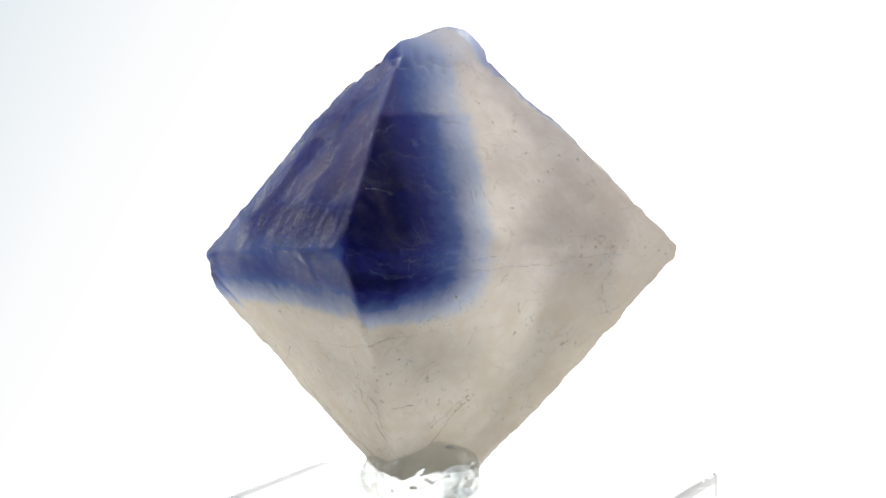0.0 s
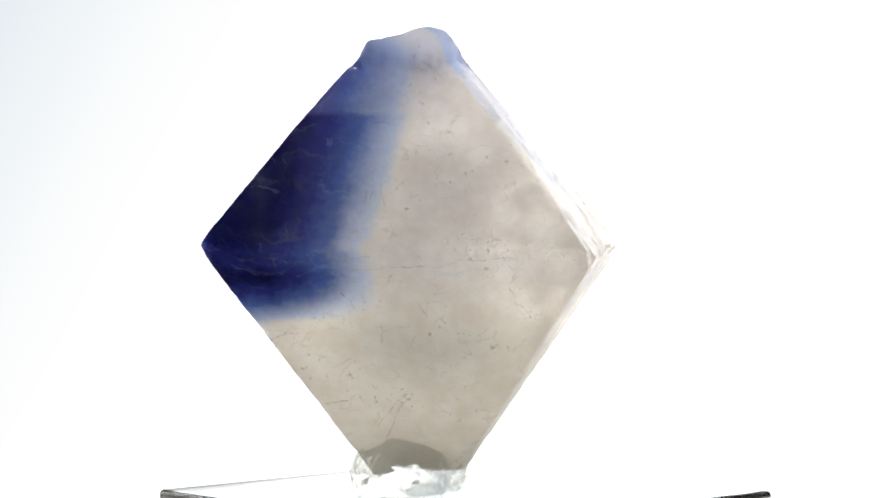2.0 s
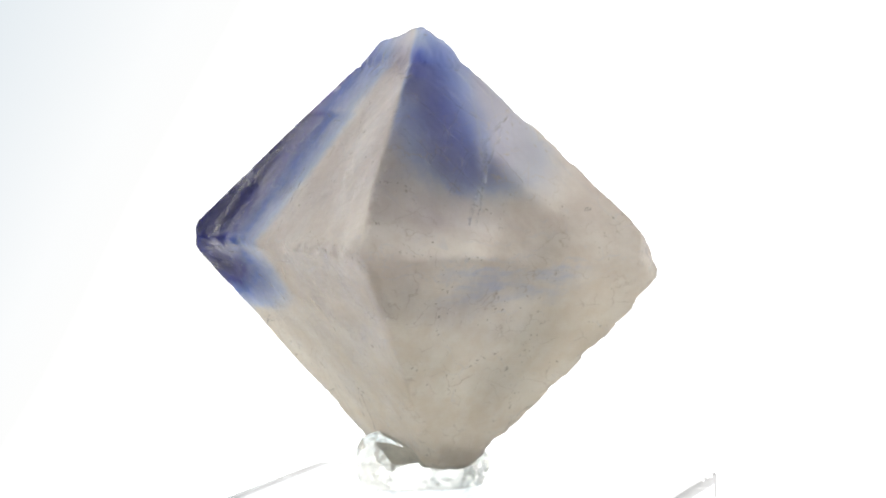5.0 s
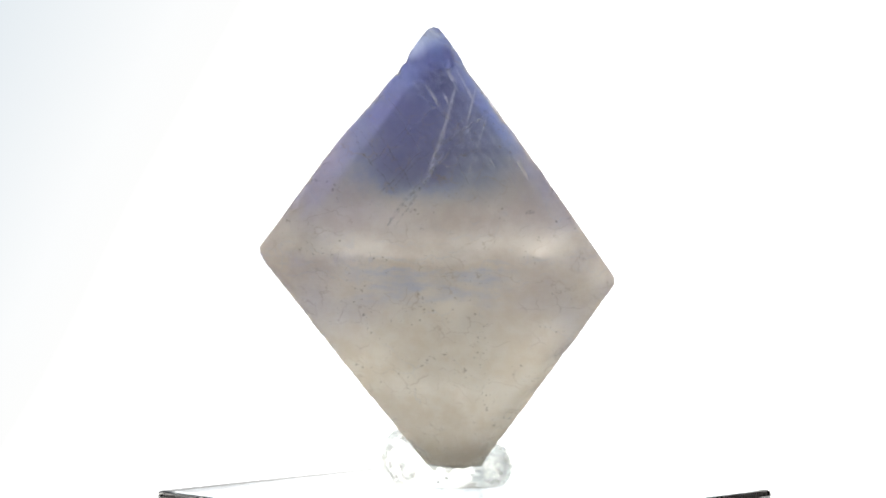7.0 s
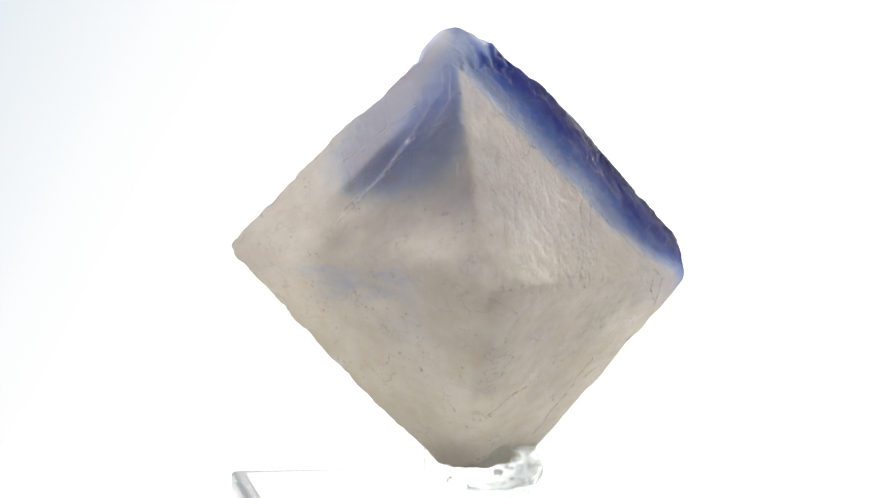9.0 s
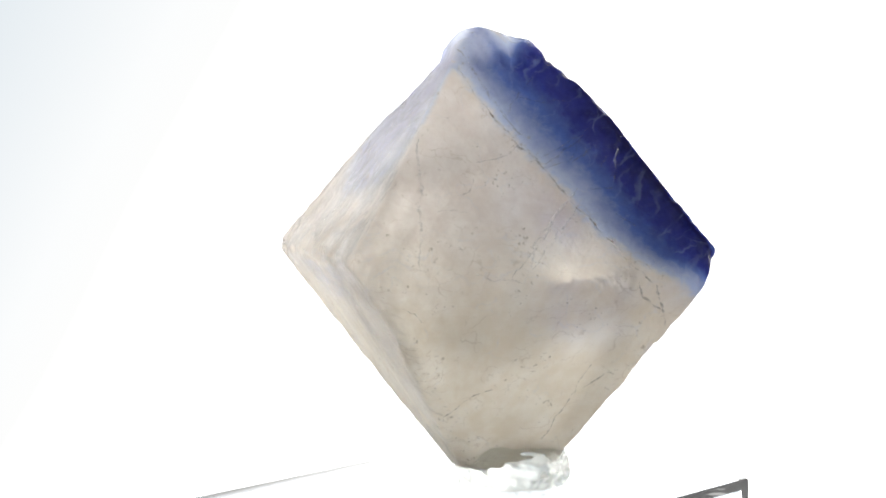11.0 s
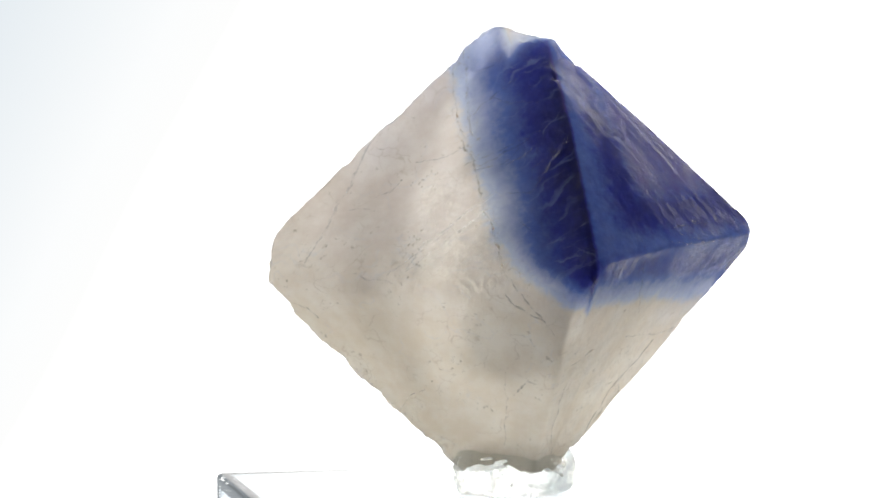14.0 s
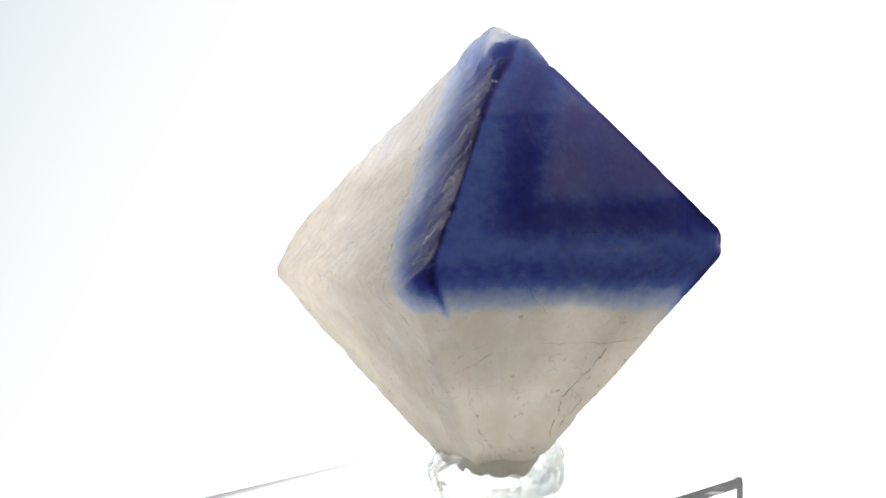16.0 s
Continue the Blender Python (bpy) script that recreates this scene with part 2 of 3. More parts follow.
    # relief: fine and stepped, deep on the dark and flaked sides, shallow on the smooth one
    slant = lines(m, v, (-0.78, 0.09, 0.62), (0.337, -0.773, 0.537), 0.045, 0.008, 0.30, 0.70)
    lean = m.n("ShaderNodeMapping", {"Vector": bent, "Rotation": (0.5, 0.6, 0.2), "Scale": (1.0, 1.0, 0.4)}).outputs[0]
    flakes = m.n("ShaderNodeTexVoronoi", {"Vector": lean, "Scale": 0.05}, feature="F1").outputs["Distance"]
    grit = m.noise(v, 0.13, 4.0, 0.7, 0.4)
    coarse = m.noise(lean, 0.02, 5.0, 0.65, 0.5)
    relief = m.math("ADD", m.math("MULTIPLY", coarse, 1.1), m.math("ADD", m.math("MULTIPLY", flakes, 0.45), m.math("MULTIPLY", grit, 0.85)))
    relief = m.math("ADD", relief, m.math("MULTIPLY", slant, m.math("MULTIPLY", flaked, 0.5)))
    deep = m.math("ADD", m.math("ADD", m.math("MULTIPLY", smooth, 0.22), m.math("MULTIPLY", faint, 0.55)), m.math("ADD", m.math("MULTIPLY", flaked, 0.8), m.math("MULTIPLY", dark, 1.1)))
    deep = m.math("MULTIPLY", deep, m.step(m.noise(v, 0.009, 3.0), 0.3, 0.65, 0.55, 1.15))
    relief = m.math("SUBTRACT", m.math("MULTIPLY", relief, deep), m.math("MULTIPLY", vein, 0.1))
    facet = m.n("ShaderNodeBump", {"Strength": 1.0, "Distance": 17 * UNIT, "Height": relief}).outputs[0]
    soft = m.n("ShaderNodeBump", {"Strength": 0.36, "Distance": 13 * UNIT, "Height": relief}).outputs[0]
    # light spreads inside the stone, so its milk is shaded by a rounder form than its faces
    away = m.n("ShaderNodeVectorMath", {0: v, 1: tuple(HEART)}, operation="SUBTRACT").outputs[0]
    away = m.n("ShaderNodeVectorTransform", {0: away}, vector_type="VECTOR", convert_from="OBJECT", convert_to="WORLD").outputs[0]
    away = m.n("ShaderNodeVectorMath", {0: away}, operation="NORMALIZE").outputs[0]
    true = m.n("ShaderNodeVectorMath", {0: soft, 1: (0.6, 0.6, 0.22)}, operation="MULTIPLY").outputs[0]
    round_ = m.n("ShaderNodeVectorMath", {0: m.n("ShaderNodeVectorMath", {0: away, 1: true}, operation="ADD").outputs[0]}, operation="NORMALIZE").outputs[0]
    milk = m.shade(0.72, m.n("ShaderNodeBsdfDiffuse", {0: pale, "Normal": round_}).outputs[0], m.n("ShaderNodeBsdfTranslucent", {0: pale, "Normal": round_}).outputs[0])
    # the skin is cloudy, and lets a blurred view of the inside through in places
    cloudy = m.step(m.noise(v, 0.02, 3.0), 0.3, 0.7, 0.10, 0.30)
    open_ = m.math("MULTIPLY", cloudy, m.math("SUBTRACT", 1.0, m.math("MULTIPLY", vein, 0.45)))
    open_ = m.math("MULTIPLY", open_, m.step(zone, 0.2, 0.7, 1.0, 0.08))
    # and is clearer high on the faint face
    window = m.math("MULTIPLY", m.math("MULTIPLY", faint, m.step(z, 270.0, 400.0)), m.math("SUBTRACT", 0.5, m.math("MULTIPLY", vein, 0.35)))
    open_ = m.math("MAXIMUM", open_, window)
    clear = m.n("ShaderNodeBsdfRefraction", {0: m.mix(0.75, colour, (1, 1, 1, 1)), "Roughness": 0.4, "IOR": m.step(window, 0.0, 0.3, 1.33, 1.08)}).outputs[0]
    body = m.shade(open_, milk, clear)
    gloss = m.n("ShaderNodeBsdfGlossy", {"Color": (0.82, 0.82, 0.84, 1), "Roughness": 0.15, "Normal": facet}).outputs[0]
    # a dull skin face on, silvery where it is seen at a low angle
    graze = m.step(m.n("ShaderNodeLayerWeight", {"Blend": 0.5}).outputs["Facing"], 0.46, 0.88, 0.012, 0.52)
    worn = m.step(m.noise(lean, 0.013, 6.0, 0.72, 0.6), 0.38, 0.60, 0.26, 1.0)
    return m.out(m.shade(m.math("MULTIPLY", m.math("MULTIPLY", graze, m.step(z, 190.0, 270.0, 0.5, 1.0)), worn), body, gloss))


def zone_material():
    m = Nodes("fluorite_blue_zone")
    v, x, y, z = m.plan()
    colour, zone = stone_colour(m, v, x, y, z)[:2]
    colour = m.n("ShaderNodeVectorMath", {0: colour, 1: (0.5, 0.5, 0.6)}, operation="MULTIPLY").outputs[0]
    milk = m.shade(0.5, m.n("ShaderNodeBsdfDiffuse", {0: colour}).outputs[0], m.n("ShaderNodeBsdfTranslucent", {0: colour}).outputs[0])
    thick = m.math("MULTIPLY", m.step(zone, 0.06, 0.6), 0.75)
    return m.out(m.shade(thick, m.n("ShaderNodeBsdfTransparent").outputs[0], milk))


def clear_material(name, ior, rough, colour=(1, 1, 1), relief=0.0, clear=1.0):
    m = Nodes(name)
    co = m.n("ShaderNodeTexCoord").outputs["Object"]
    b = m.n("ShaderNodeBump", {"Strength": relief, "Distance": 0.0004, "Height": m.noise(co, 900.0, 3.0)})
    return m.out(m.n("ShaderNodeBsdfPrincipled", {"Base Color": (*colour, 1), "Roughness": rough, "IOR": ior, "Transmission Weight": clear, "Normal": b}))


def gel_material():
    """Clear gel with a slightly hazy body."""
    m = Nodes("clear_gel")
    co = m.n("ShaderNodeTexCoord").outputs["Object"]
    b = m.n("ShaderNodeBump", {"Strength": 0.4, "Distance": 0.0004, "Height": m.noise(co, 620.0, 2.0)})
    glass = m.n("ShaderNodeBsdfPrincipled", {"Base Color": (0.80, 0.82, 0.79, 1), "Roughness": 0.03, "IOR": 1.5, "Transmission Weight": 0.93, "Normal": b}).outputs[0]
    return m.out(m.shade(0.36, glass, m.n("ShaderNodeBsdfTransparent", {0: (0.86, 0.87, 0.85, 1)}).outputs[0]))


PANEL = light_panel_material()
FILL_WALL = fill_wall_material()
PAPER = paper_material("white_paper", (0.86, 0.87, 0.88))
DARK = paper_material("dim_wall", (0.30, 0.295, 0.28))
SKIN = crystal_material()
BLUE = zone_material()
ACRYLIC = clear_material("clear_acrylic", 1.49, 0.02, (0.88, 0.92, 0.95))
GEL = gel_material()


# ---- building helpers ----
def mesh_from(name, verts, faces, smooth=True):
    me = bpy.data.meshes.new(name)
    me.from_pydata([tuple(v) for v in verts], [], faces)
    me.update()
    if smooth:
        me.polygons.foreach_set("use_smooth", [True] * len(me.polygons))
    return me


def part(name, me, material, parent, label=""):
    ob = new(name, me)
    me.materials.append(material)
    ob.parent = parent
    return tagged(ob, label)


def box_mesh(name, lo, hi, bevel=0.0, segments=2):
    bm = bmesh.new()
    bmesh.ops.create_cube(bm, size=1.0)
    size = Vector(hi) - Vector(lo)
    mid = (Vector(hi) + Vector(lo)) / 2
    for v in bm.verts:
        v.co = Vector((v.co.x * size.x, v.co.y * size.y, v.co.z * size.z)) + mid
    if bevel:
        bmesh.ops.bevel(bm, geom=bm.edges[:], offset=bevel, segments=segments, affect="EDGES", profile=0.6)
    me = bpy.data.meshes.new(name)
    bm.to_mesh(me)
    bm.free()
    return me


# ---- the backdrop, and unseen walls added round it, most of them glowing ----
def structure(name, lo, hi, material, label):
    ob = new(name, box_mesh(name, lo, hi))
    ob.data.materials.append(material)
    return tagged(ob, label, kind="structure")


structure("floor", (-0.43, -0.46, -0.31), (0.43, 0.31, -0.30), FILL_WALL, "unseen glowing white floor, added as fill light")
structure("backdrop", (-0.42, 0.30, -0.30), (0.42, 0.31, 0.45), PANEL, "glowing white diffuser panel behind the stone")
structure("wall_left", (-0.43, -0.45, -0.30), (-0.42, 0.31, 0.45), FILL_WALL, "unseen glowing white side wall, added as fill light")
structure("wall_right", (0.42, -0.45, -0.30), (0.43, 0.31, 0.45), FILL_WALL, "unseen glowing white side wall, added as fill light")
structure("wall_front", (-0.43, -0.46, -0.30), (0.43, -0.45, 0.45), DARK, "dim grey wall behind the camera")
structure("ceiling", (-0.43, -0.46, 0.45), (0.43, 0.31, 0.46), FILL_WALL, "unseen glowing white ceiling, added as fill light")


# ---- the stone ----
# outward directions and distances of its eight cleavage faces: upper and lower, side by side
FACES = np.array([
    (0.5471, -0.5832, 0.6005, 364.0),
    (0.5635, -0.6113, -0.5556, 77.5),
    (-0.5539, -0.5702, 0.6067, 435.0),
    (-0.5878, -0.5813, -0.5627, 125.0),
    (0.5310, 0.6267, 0.5704, 337.8),
    (0.5460, 0.6198, -0.5636, 99.2),
    (-0.5301, 0.5941, 0.6050, 491.0),
    (-0.6100, 0.5750, -0.5430, 204.0),
])
# the blunted corners and the tip
BLUNT = np.array([
    (0.0000, -1.0000, 0.0000, 400.0),
    (0.9836, -0.1555, 0.0914, 353.7),
    (0.0574, 0.9981, -0.0220, 409.8),
    (-1.0000, -0.0007, -0.0058, 507.0),
    (-0.1840, 0.2450, 0.9519, 641.0),
    (0.0434, -0.0548, 0.9975, 651.0),
])
# worn edges: two faces that meet, and how deep the edge is worn
WORN = [(0, 2, 1), (0, 4, 3), (4, 6, 8), (2, 6, 1), (5, 7, 1), (1, 3, 8), (1, 5, 14), (3, 7, 1), (0, 1, 5), (2, 3, 5), (4, 5, 5)]


def ripples(p, size, seed, octaves=3):
    """Cheap smooth noise at many points: sums of waves in random directions."""
    rng = np.random.default_rng(seed)
    total = np.zeros(len(p))
    for o in range(octaves):
        s = size / 1.9 ** o
        for _ in range(7):
            d = rng.normal(size=3)
            d /= np.linalg.norm(d)
            total += np.sin(p @ d * (2 * math.pi / s * rng.uniform(0.6, 1.5)) + rng.uniform(0, 6.28)) / 1.7 ** o
    return total / 4.0


def stone_points(u, detail=1.0, power=170.0):
    n, d = FACES[:, :3], FACES[:, 3]
    h = d - n @ HEART
    planes, dist, rough = [*n], [*h], [0.35, 0.3, 0.2, 0.25, 0.4, 0.35, 0.35, 0.35]
    for a, b, deep in WORN:
        m = n[a] + n[b]
        length = np.linalg.norm(m)
        planes.append(m / length)
        dist.append((h[a] + h[b]) / length - deep)
        rough.append(1.6)
    for q in BLUNT:
        planes.append(q[:3])
        dist.append(q[3] - q[:3] @ HEART)
        rough.append(1.3)
    rough[-1] = 1.8
    planes.append(np.array((0, 0, -1.0)))
    dist.append(128.0 + HEART[2])
    rough.append(2.0)
    planes, dist = np.array(planes), np.array(dist)
    c = u @ planes.T
    near = np.maximum(c, 0) / dist
    r0 = 1 / np.maximum(near.max(1), 1e-9)
    p = u * r0[:, None]
    grow = np.empty_like(c)
    for i in range(len(planes)):
        wave = ripples(p, 120, 11 + i)
        small = ripples(p, 34, 51 + i, 3)
        terrace = (np.floor(ripples(p, 230, 91 + i) * 2.2) + 0.5) * 1.7
        grow[:, i] = (wave * 1.6 + small * 0.9 + terrace * (i > 7)) * rough[i] * detail
    # the broken knob at the tip stands a little proud
    z = p[:, 2] + HEART[2] + ripples(p, 60, 7) * 11
    knob = 1 / (1 + np.exp(-(z - 600) / 7.0))
    for i, proud in ((0, 11.0), (6, 8.0), (4, 6.0), (2, 4.0), (8, 9.0), (9, 9.0), (10, 6.0), (11, 6.0)):
        grow[:, i] += knob * proud * detail
    groove = np.exp(-(((z - 588) / 8.0) ** 2)) * (ripples(p, 90, 17) > -0.4)
    grow[:, :8] -= (groove * 5 * detail)[:, None]
    # a broken notch beside the knob
    notch = np.exp(-(((p + HEART - (-106, 58, 634)) ** 2).sum(1) / 15.0 ** 2))
    grow -= (notch * 11 * detail)[:, None]
    # the darkest face swells a little, and so do its edges
    swell = np.exp(-(((p - n[6] * h[6]) ** 2).sum(1) / 190.0 ** 2))
    grow[:, 6] += 12 * swell
    grow[:, 10] += 16 * swell
    grow[:, 11] += 14 * swell
    # a slight swell along the edge between the smooth and the faint face
    swell = np.exp(-(((p + HEART - (-75, -225, 430)) ** 2).sum(1) / 130.0 ** 2))
    grow[:, 8] += 9 * swell
    grow[:, 0] += 7 * swell
    grow[:, 2] += 6 * swell
    swell = np.exp(-(((p + HEART - (150, -2, 430)) ** 2).sum(1) / 150.0 ** 2))
    grow[:, 9] += 5 * swell
    grow[:, 0] += 2 * swell
    grow[:, 4] += 3 * swell
    # a shoulder high on one edge
    bump = np.exp(-(((p + HEART - (-112, 187, 500)) ** 2).sum(1) / 105.0 ** 2))
    grow[:, 10] += 17 * bump
    grow[:, 4] += 9 * bump
    grow[:, 6] += 12 * bump
    near = np.maximum(c, 0) / (dist + grow)
    top = near.max(1)
    r = ((near / top[:, None]) ** power).sum(1) ** (-1 / power) / top
    return u * r[:, None]


def sphere_mesh(level):
    bm = bmesh.new()
    bmesh.ops.create_icosphere(bm, subdivisions=level, radius=1.0)
    u = np.array([v.co for v in bm.verts])
    faces = [tuple(v.index for v in f.verts) for f in bm.faces]
    bm.free()
    return u, faces


def lift(p):
    """From the plan to metres above the block."""
    q = np.asarray(p, dtype=float) * UNIT
    q[:, 2] -= TOP * UNIT
    return q


def vein_material(name, colour, opacity, rough):
    m = Nodes(name)
    v, x, y, z = m.plan()
    gaps = m.step(m.noise(v, 0.06, 3.0, 0.7), 0.42, 0.62, 0.04, opacity)
    tone = m.mix(m.noise(v, 0.09, 3.0), (*[c * 0.75 for c in colour], 1), (*colour, 1))
    body = m.shade(0.6, m.n("ShaderNodeBsdfDiffuse", {0: tone}).outputs[0], m.n("ShaderNodeBsdfTranslucent", {0: tone}).outputs[0])
    body = m.shade(0.12, body, m.n("ShaderNodeBsdfGlossy", {"Roughness": rough}).outputs[0])
    return m.out(m.shade(gaps, m.n("ShaderNodeBsdfTransparent").outputs[0], body))


VEINS = {
    "white": (vein_material("healed_crack", (0.80, 0.86, 1.0), 0.28, 0.25), "white healed crack"),
    "tan": (vein_material("rusty_crack", (0.55, 0.42, 0.25), 0.45, 0.5), "rust-stained crack"),
    "dark": (vein_material("dirty_crack", (0.16, 0.13, 0.11), 0.30, 0.5), "dark dirt-filled crack"),
}
# cracks: kind, width, and the bends of each
CRACKS = [
    ("tan", 5, (11, -6, 588), (13, 77, 496), (10, 120, 452), (0, 185, 389), (-5, 263, 309), (-9, 342, 225), (-91, 354, 125)),
    ("white", 4, (-1, 167, 410), (-49, 185, 435), (-83, 196, 454)),
    ("white", 4, (-28, 231, 364), (-75, 262, 374), (-134, 235, 459)),
    ("white", 6, (137, 206, 239), (78, 207, 292), (20, 213, 339)),
    ("dark", 2, (207, 61, 333), (185, 76, 337), (164, 98, 331)),
    ("tan", 2, (118, 89, 385), (144, 88, 362), (166, 76, 355)),
    ("white", 2, (95, 82, 414), (46, 110, 429), (17, 123, 441)),
    ("white", 3, (-264, -81, 409), (-277, -97, 381), (-298, -112, 349)),
    ("white", 2, (-480, 2, 272), (-387, -79, 259), (-284, -189, 264), (-122, -350, 262)),
    ("white", 2, (-451, -8, 252), (-358, -103, 253), (-312, -164, 268)),
    ("tan", 2, (-354, -72, 216), (-321, -80, 191), (-304, -78, 171)),
    ("dark", 2, (-236, 194, 121), (-361, 16, 134), (-332, -9, 129)),
    ("tan", 2, (-283, -139, 212), (-283, -156, 230), (-282, -167, 240)),
    ("white", 3, (-411, -47, 306), (-394, -33, 335), (-377, -23, 360)),
    ("white", 2, (-278, -132, 348), (-273, -116, 367), (-264, -105, 386)),
    ("dark", 2, (-139, -312, 240), (-133, -288, 210), (-119, -283, 190)),
    ("white", 13, (72, -223, 311), (67, -180, 358), (76, -123, 405), (70, -79, 453), (88, -28, 486)),
    ("white", 2, (-51, -182, 463), (-4, -183, 420), (36, -179, 386)),
    ("white", 2, (-24, -127, 492), (23, -129, 448), (69, -130, 405)),
    ("white", 2, (6, -179, 415), (16, -110, 472), (23, -63, 511)),
    ("dark", 4, (230, -60, 326), (235, -49, 332)),
    ("white", 7, (-13, -11, 595), (2, 37, 550), (3, 87, 494), (-1, 122, 459)),
    ("white", 5, (138, -5, 463), (197, 12, 396), (241, 35, 330), (262, 51, 292), (294, 75, 236)),
    ("white", 4, (-18, 220, 367), (63, 212, 300), (179, 189, 218)),
    ("dark", 2, (-236, 321, 290), (-242, 301, 232), (-245, 261, 197), (-257, 208, 160)),
    ("white", 5, (-310, 230, 296), (-365, 191, 275), (-413, 132, 273)),
    ("dark", 3, (-312, 223, 300), (-343, 186, 302), (-378, 146, 302)),
    ("tan", 2, (-128, 248, 45), (-122, 191, -18), (-131, 118, -79)),
    ("tan", 2, (-131, 277, 76), (-151, 262, 85), (-173, 254, 104)),
    ("tan", 2, (-303, 102, 113), (-232, 105, 29), (-196, 76, -42)),
    ("tan", 2, (-185, 8, -42), (-183, -32, -2), (-174, -60, 17)),
    ("dark", 2, (-313, 101, 123), (-369, 43, 133), (-338, -2, 128)),
    ("white", 3, (-58, -196, 469), (0, -199, 414), (55, -198, 363)),
    ("white", 3, (-48, -167, 488), (23, -170, 420), (80, -175, 363)),
    ("white", 3, (-10, -81, 536), (48, -73, 492)),
    ("white", 2, (-1, -207, 406), (7, -123, 481)),
    ("white", 3, (35, -217, 363), (50, -128, 436)),
    ("white", 2, (47, -191, 377), (64, -86, 465)),
    ("white", 2, (-42, -126, 522), (48, -113, 453)),
    ("white", 6, (85, -224, 311), (85, -185, 349), (82, -130, 405), (90, -39, 487)),
    ("white", 2, (87, -96, 434), (140, -105, 376)),
    ("dark", 3, (237, -63, 329), (239, -54, 336)),
    ("white", 3, (21, 147, 411), (-31, 172, 432), (-100, 201, 465)),
    ("white", 3, (-75, 237, 402), (-137, 241, 455)),
    ("white", 2, (-35, 94, 522), (-64, 128, 511), (-104, 164, 509)),
    ("white", 3, (-6, 93, 495), (-59, 98, 539), (-90, 103, 564)),
    ("white", 2, (7, 167, 403), (-32, 191, 412), (-63, 195, 436)),
    ("white", 2, (-43, 279, 326), (-57, 313, 302)),
    ("tan", 2, (129, 6, -45), (112, 73, 12), (87, 104, 22)),
    ("dark", 2, (272, -23, 364), (236, -5, 378), (219, -1, 389)),
    ("tan", 2, (312, 44, 174), (285, 58, 164), (265, 62, 148)),
    ("tan", 3, (-47, 219, 19), (-61, 254, 45), (-77, 266, 42)),
    ("tan", 2, (-46, 132, -75), (-43, 169, -33), (-27, 239, 61)),
    ("white", 3, (-411, 92, 361), (-412, 45, 383), (-390, 8, 369)),
    ("white", 3, (-464, 1, 261), (-418, -50, 266), (-364, -108, 269)),
    ("white", 2, (-457, -16, 284), (-403, -74, 276), (-359, -116, 280)),
    ("dark", 2, (-281, -153, 317), (-286, -165, 301)),
    ("dark", 2, (-229, -161, 183), (-208, -159, 160)),
    ("white", 4, (-251, 12, 500), (-225, -19, 494), (-200, -55, 482)),
    ("white", 4, (-282, -74, 391), (-278, -87, 381), (-299, -101, 349)),
    ("tan", 2, (-395, 50, 138), (-372, 35, 130), (-332, -4, 129)),
    ("tan", 2, (-266, 53, 1), (-240, 22, 6)),
    ("tan", 2, (-254, 122, 38), (-264, 86, 11), (-216, 81, -47)),
    ("tan", 2, (-161, 20, -75), (-168, -42, -4), (-166, -55, 8)),
    ("dark", 3, (-310, 246, 299), (-358, 200, 302), (-419, 146, 301)),
    ("white", 4, (-289, 279, 285), (-347, 241, 271), (-411, 178, 276)),
    ("white", 5, (-39, 197, 412), (-85, 213, 438)),
    ("white", 5, (-79, 256, 385), (-139, 243, 451)),
    ("white", 4, (139, 210, 232), (65, 219, 291), (-5, 232, 342)),
    ("white", 4, (222, 144, 227), (160, 211, 212)),
    ("tan", 5, (-4, 353, 208), (-22, 347, 184), (-65, 360, 157)),
]


def crack(kind, width, bends, seed, root):
    """A ragged, slightly raised ribbon that follows the stone's surface."""
    rng = np.random.default_rng(seed)
    bends = np.array(bends, dtype=float)
    length = np.r_[0, np.cumsum(np.linalg.norm(np.diff(bends, axis=0), axis=1))]
    steps = max(8, int(length[-1] / 5))
    s = np.linspace(0, length[-1], steps)
    line = np.stack([np.interp(s, length, bends[:, k]) for k in range(3)], 1)
    drift = np.cumsum(rng.normal(0, 1.3, (steps, 3)), axis=0)
    drift -= np.linspace(0, 1, steps)[:, None] * drift[-1]
    line += drift
    u = line - HEART
    u /= np.linalg.norm(u, axis=1)[:, None]
    along = np.gradient(line, axis=0)
    side = np.cross(along, u)
    side /= np.linalg.norm(side, axis=1)[:, None] + 1e-9
    taper = np.sin(np.linspace(0.05, math.pi - 0.05, steps)) ** 0.5 * rng.uniform(0.45, 1.2, steps)
    verts = []
    for k in (-0.5, 0.0, 0.5):
        q = line + side * (width * taper * k)[:, None] - HEART
        q /= np.linalg.norm(q, axis=1)[:, None]
        verts.append(stone_points(q) + HEART + q * (1.6 if k == 0 else 0.5))
    faces = []
    for k in range(2):
        for i in range(steps - 1):
            faces.append((k * steps + i, k * steps + i + 1, (k + 1) * steps + i + 1, (k + 1) * steps + i))
    material, label = VEINS[kind]
    return part("crack", mesh_from("crack", lift(np.concatenate(verts)), faces), material, root, label)


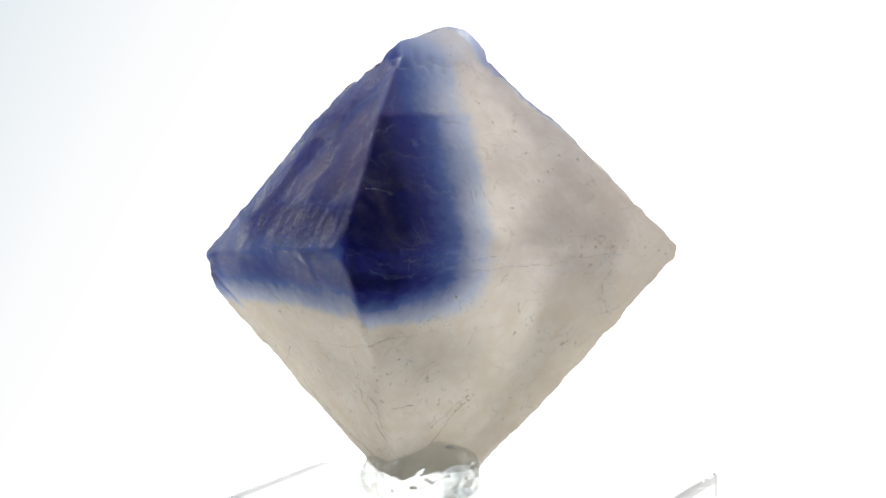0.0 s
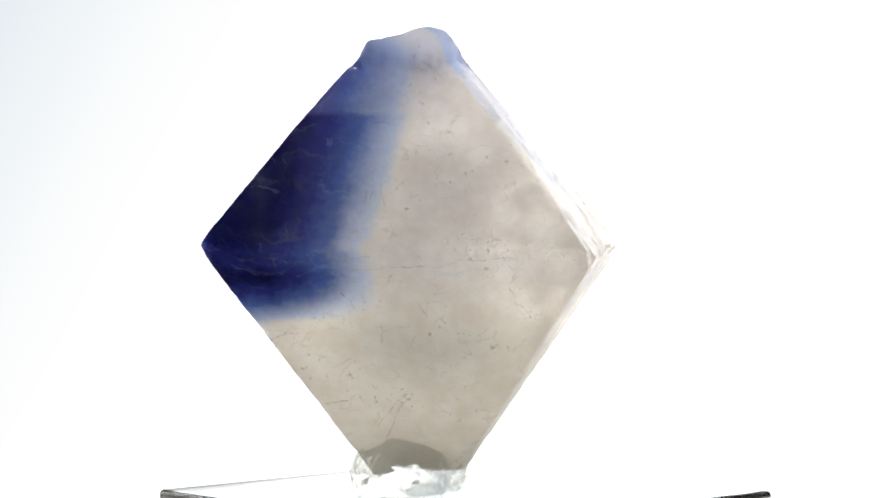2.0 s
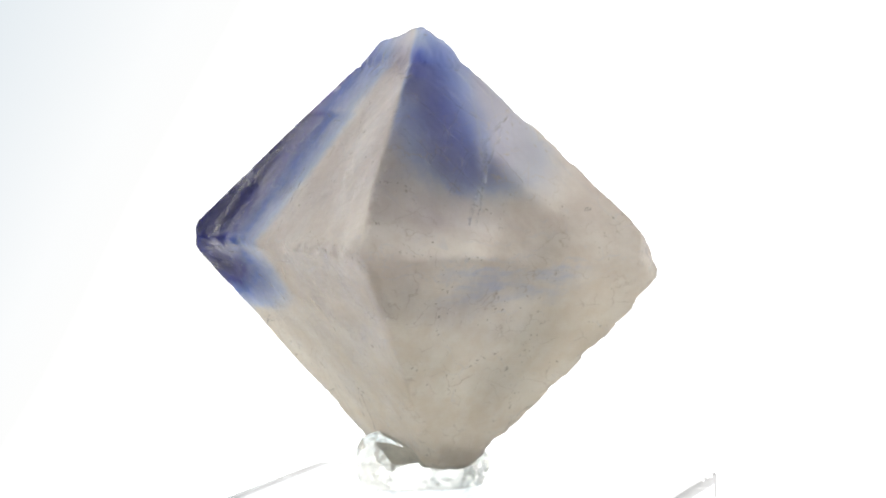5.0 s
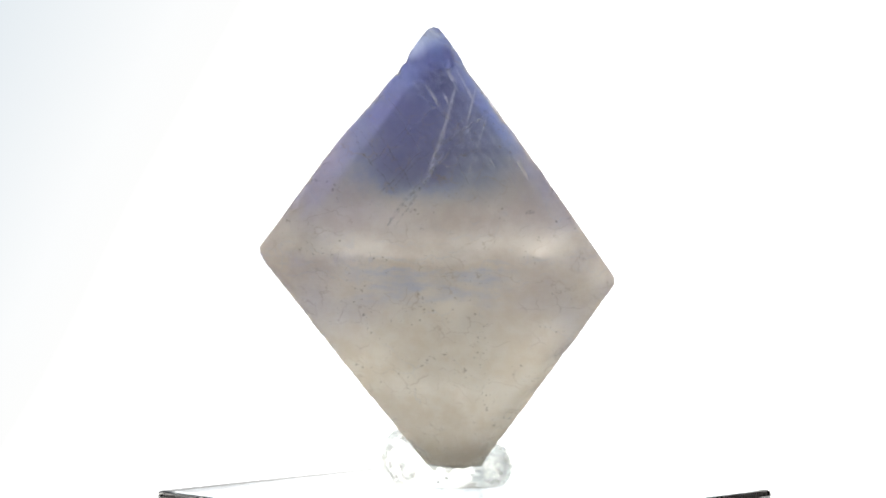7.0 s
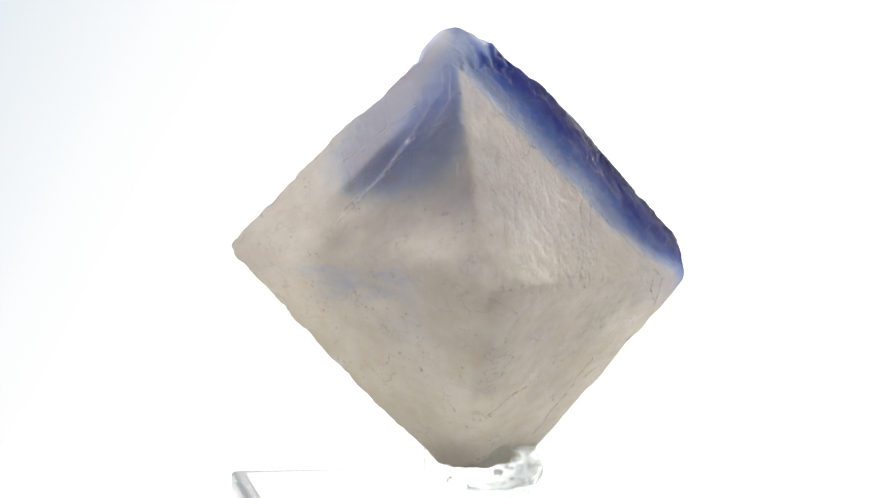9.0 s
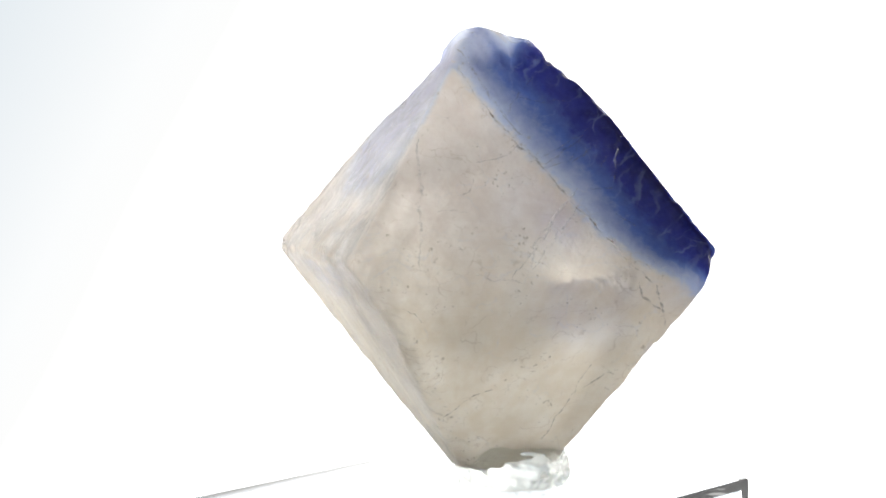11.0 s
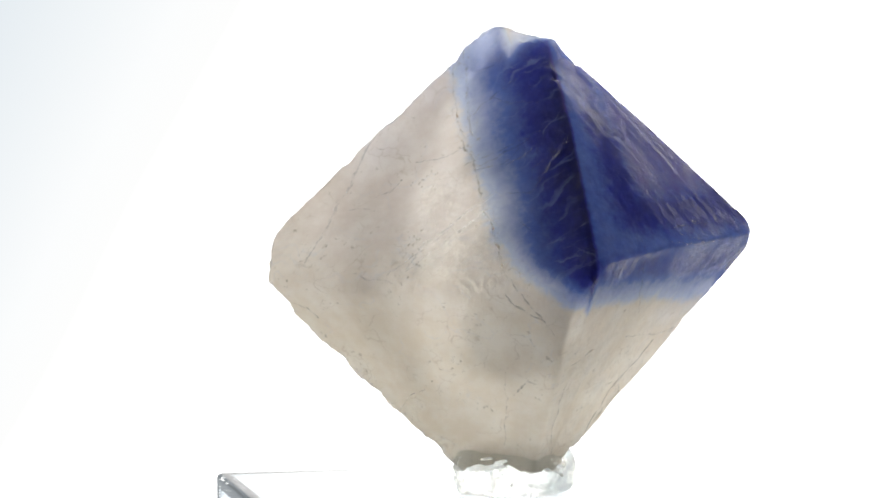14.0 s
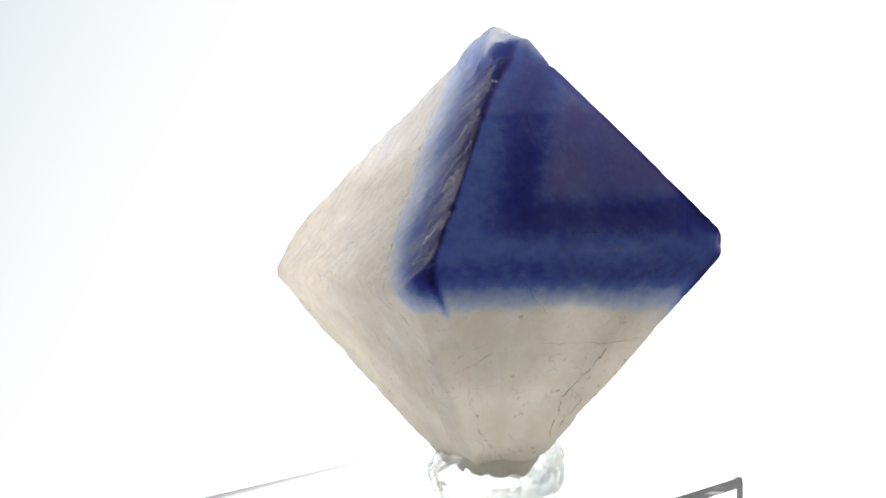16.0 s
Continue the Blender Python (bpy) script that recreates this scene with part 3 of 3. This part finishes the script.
def fluorite_crystal():
    root = tagged(new("fluorite_crystal"), "cream fluorite octahedron with a deep blue zone, in clear gel", "crystal")
    u, faces = sphere_mesh(8)
    part("outer_crystal", mesh_from("outer_crystal", lift(stone_points(u) + HEART), faces), SKIN, root)
    u, faces = sphere_mesh(6)
    part("growth_zone", mesh_from("growth_zone", lift(stone_points(u, 0.6, 40.0) * 0.86 + HEART), faces), BLUE, root, "deep blue growth zone inside the crystal")
    for i, (kind, width, *bends) in enumerate(CRACKS):
        crack(kind, width, bends, 300 + i, root)
    return root


# ---- the gel and the block ----
def gel_blob():
    rings, around = 40, 120
    verts, faces = [], []
    centre = np.array([-84.0, 52.0])
    for i in range(rings):
        f = i / (rings - 1)
        for j in range(around):
            a = 2 * math.pi * j / around
            lobe = 1.0 + 0.06 * math.sin(2 * a + 0.7) + 0.05 * math.sin(3 * a + 2.1) + 0.025 * math.sin(7 * a)
            tongue = math.exp(-(((a - 3.93) / 0.62) ** 2))
            high = 66 + 26 * tongue + 5 * math.sin(4 * a + 1.0) + 2 * math.sin(9 * a)
            lobe += 0.10 * tongue
            # profile: foot, bulge, rim, then in under the stone
            r = 106 * lobe * (0.90 + 0.10 * math.sin(min(f / 0.8, 1.0) * math.pi) ** 0.8) if f < 0.8 else 106 * lobe * (0.9 - 0.55 * ((f - 0.8) / 0.2) ** 1.2)
            z = high * min(f / 0.8, 1.0) if f < 0.8 else high + 22 * (f - 0.8) / 0.2
            verts.append((centre[0] + r * math.cos(a), centre[1] + r * math.sin(a), TOP + 1 + z))
    for i in range(rings - 1):
        for j in range(around):
            k = (j + 1) % around
            faces.append((i * around + j, i * around + k, (i + 1) * around + k, (i + 1) * around + j))
    faces.append(tuple(reversed(range(around))))
    faces.append(tuple(range((rings - 1) * around, rings * around)))
    verts = np.array(verts)
    lump = ripples(verts, 90, 5) * 4 + ripples(verts, 45, 6) * 0.9
    out = verts[:, :2] - centre
    free = np.clip((verts[:, 2] - TOP - 1) / 14, 0, 1)
    verts[:, :2] += out / np.linalg.norm(out, axis=1)[:, None] * (lump * free)[:, None]
    ob = new("gel_blob", mesh_from("gel_blob", lift(verts), faces))
    ob.data.materials.append(GEL)
    return tagged(ob, "clear glassy blob of mounting gel on the acrylic block", "mounting gel")


def acrylic_block():
    """A clear hollow stand: rounded top plate and four walls, open below."""
    h, wall = 388 * UNIT, 22 * UNIT
    bm = bmesh.new()
    outer = box_mesh("outer", (-h, -h, -BLOCK), (h, h, 0), 11 * UNIT, 4)
    bm.from_mesh(outer)
    # the hollow inside, with its faces turned inwards
    inner = box_mesh("inner", (-h + wall, -h + wall, -BLOCK + wall), (h - wall, h - wall, -wall), 5 * UNIT, 2)
    inner.flip_normals()
    bm.from_mesh(inner)
    me = bpy.data.meshes.new("acrylic_stand")
    bm.to_mesh(me)
    bm.free()
    ob = new("acrylic_stand", me)
    me.materials.append(ACRYLIC)
    return tagged(ob, "clear square acrylic display stand with polished edges", "display stand")


def turntable():
    """White turning disc on a foot, under the block."""
    root = tagged(new("turntable"), "white round turntable on a slim foot under the block", "turntable")
    bm = bmesh.new()
    bmesh.ops.create_cone(bm, cap_ends=True, segments=96, radius1=0.0238, radius2=0.0238, depth=0.012, matrix=Matrix.Translation((0, 0, -BLOCK - 0.0061)))
    bmesh.ops.bevel(bm, geom=[e for e in bm.edges if len(e.link_faces) == 2 and abs(e.calc_face_angle()) > 0.5], offset=0.0012, segments=2, affect="EDGES")
    me = bpy.data.meshes.new("disc")
    bm.to_mesh(me)
    bm.free()
    part("disc", me, PAPER, root)
    bm = bmesh.new()
    bmesh.ops.create_cone(bm, cap_ends=True, segments=48, radius1=0.012, radius2=0.010, depth=0.288, matrix=Matrix.Translation((0, 0, -BLOCK - 0.156)))
    me = bpy.data.meshes.new("foot")
    bm.to_mesh(me)
    bm.free()
    part("foot", me, PAPER, root)
    return root


CRYSTAL = fluorite_crystal()
TACK = gel_blob()
STAND = acrylic_block()
TABLE = turntable()


def motions():
    for thing in (CRYSTAL, TACK, STAND, TABLE):
        walk(thing, [(t, pose(0, 0, BLOCK, 0, 0, -a)) for t, a in TURNS])


motions()
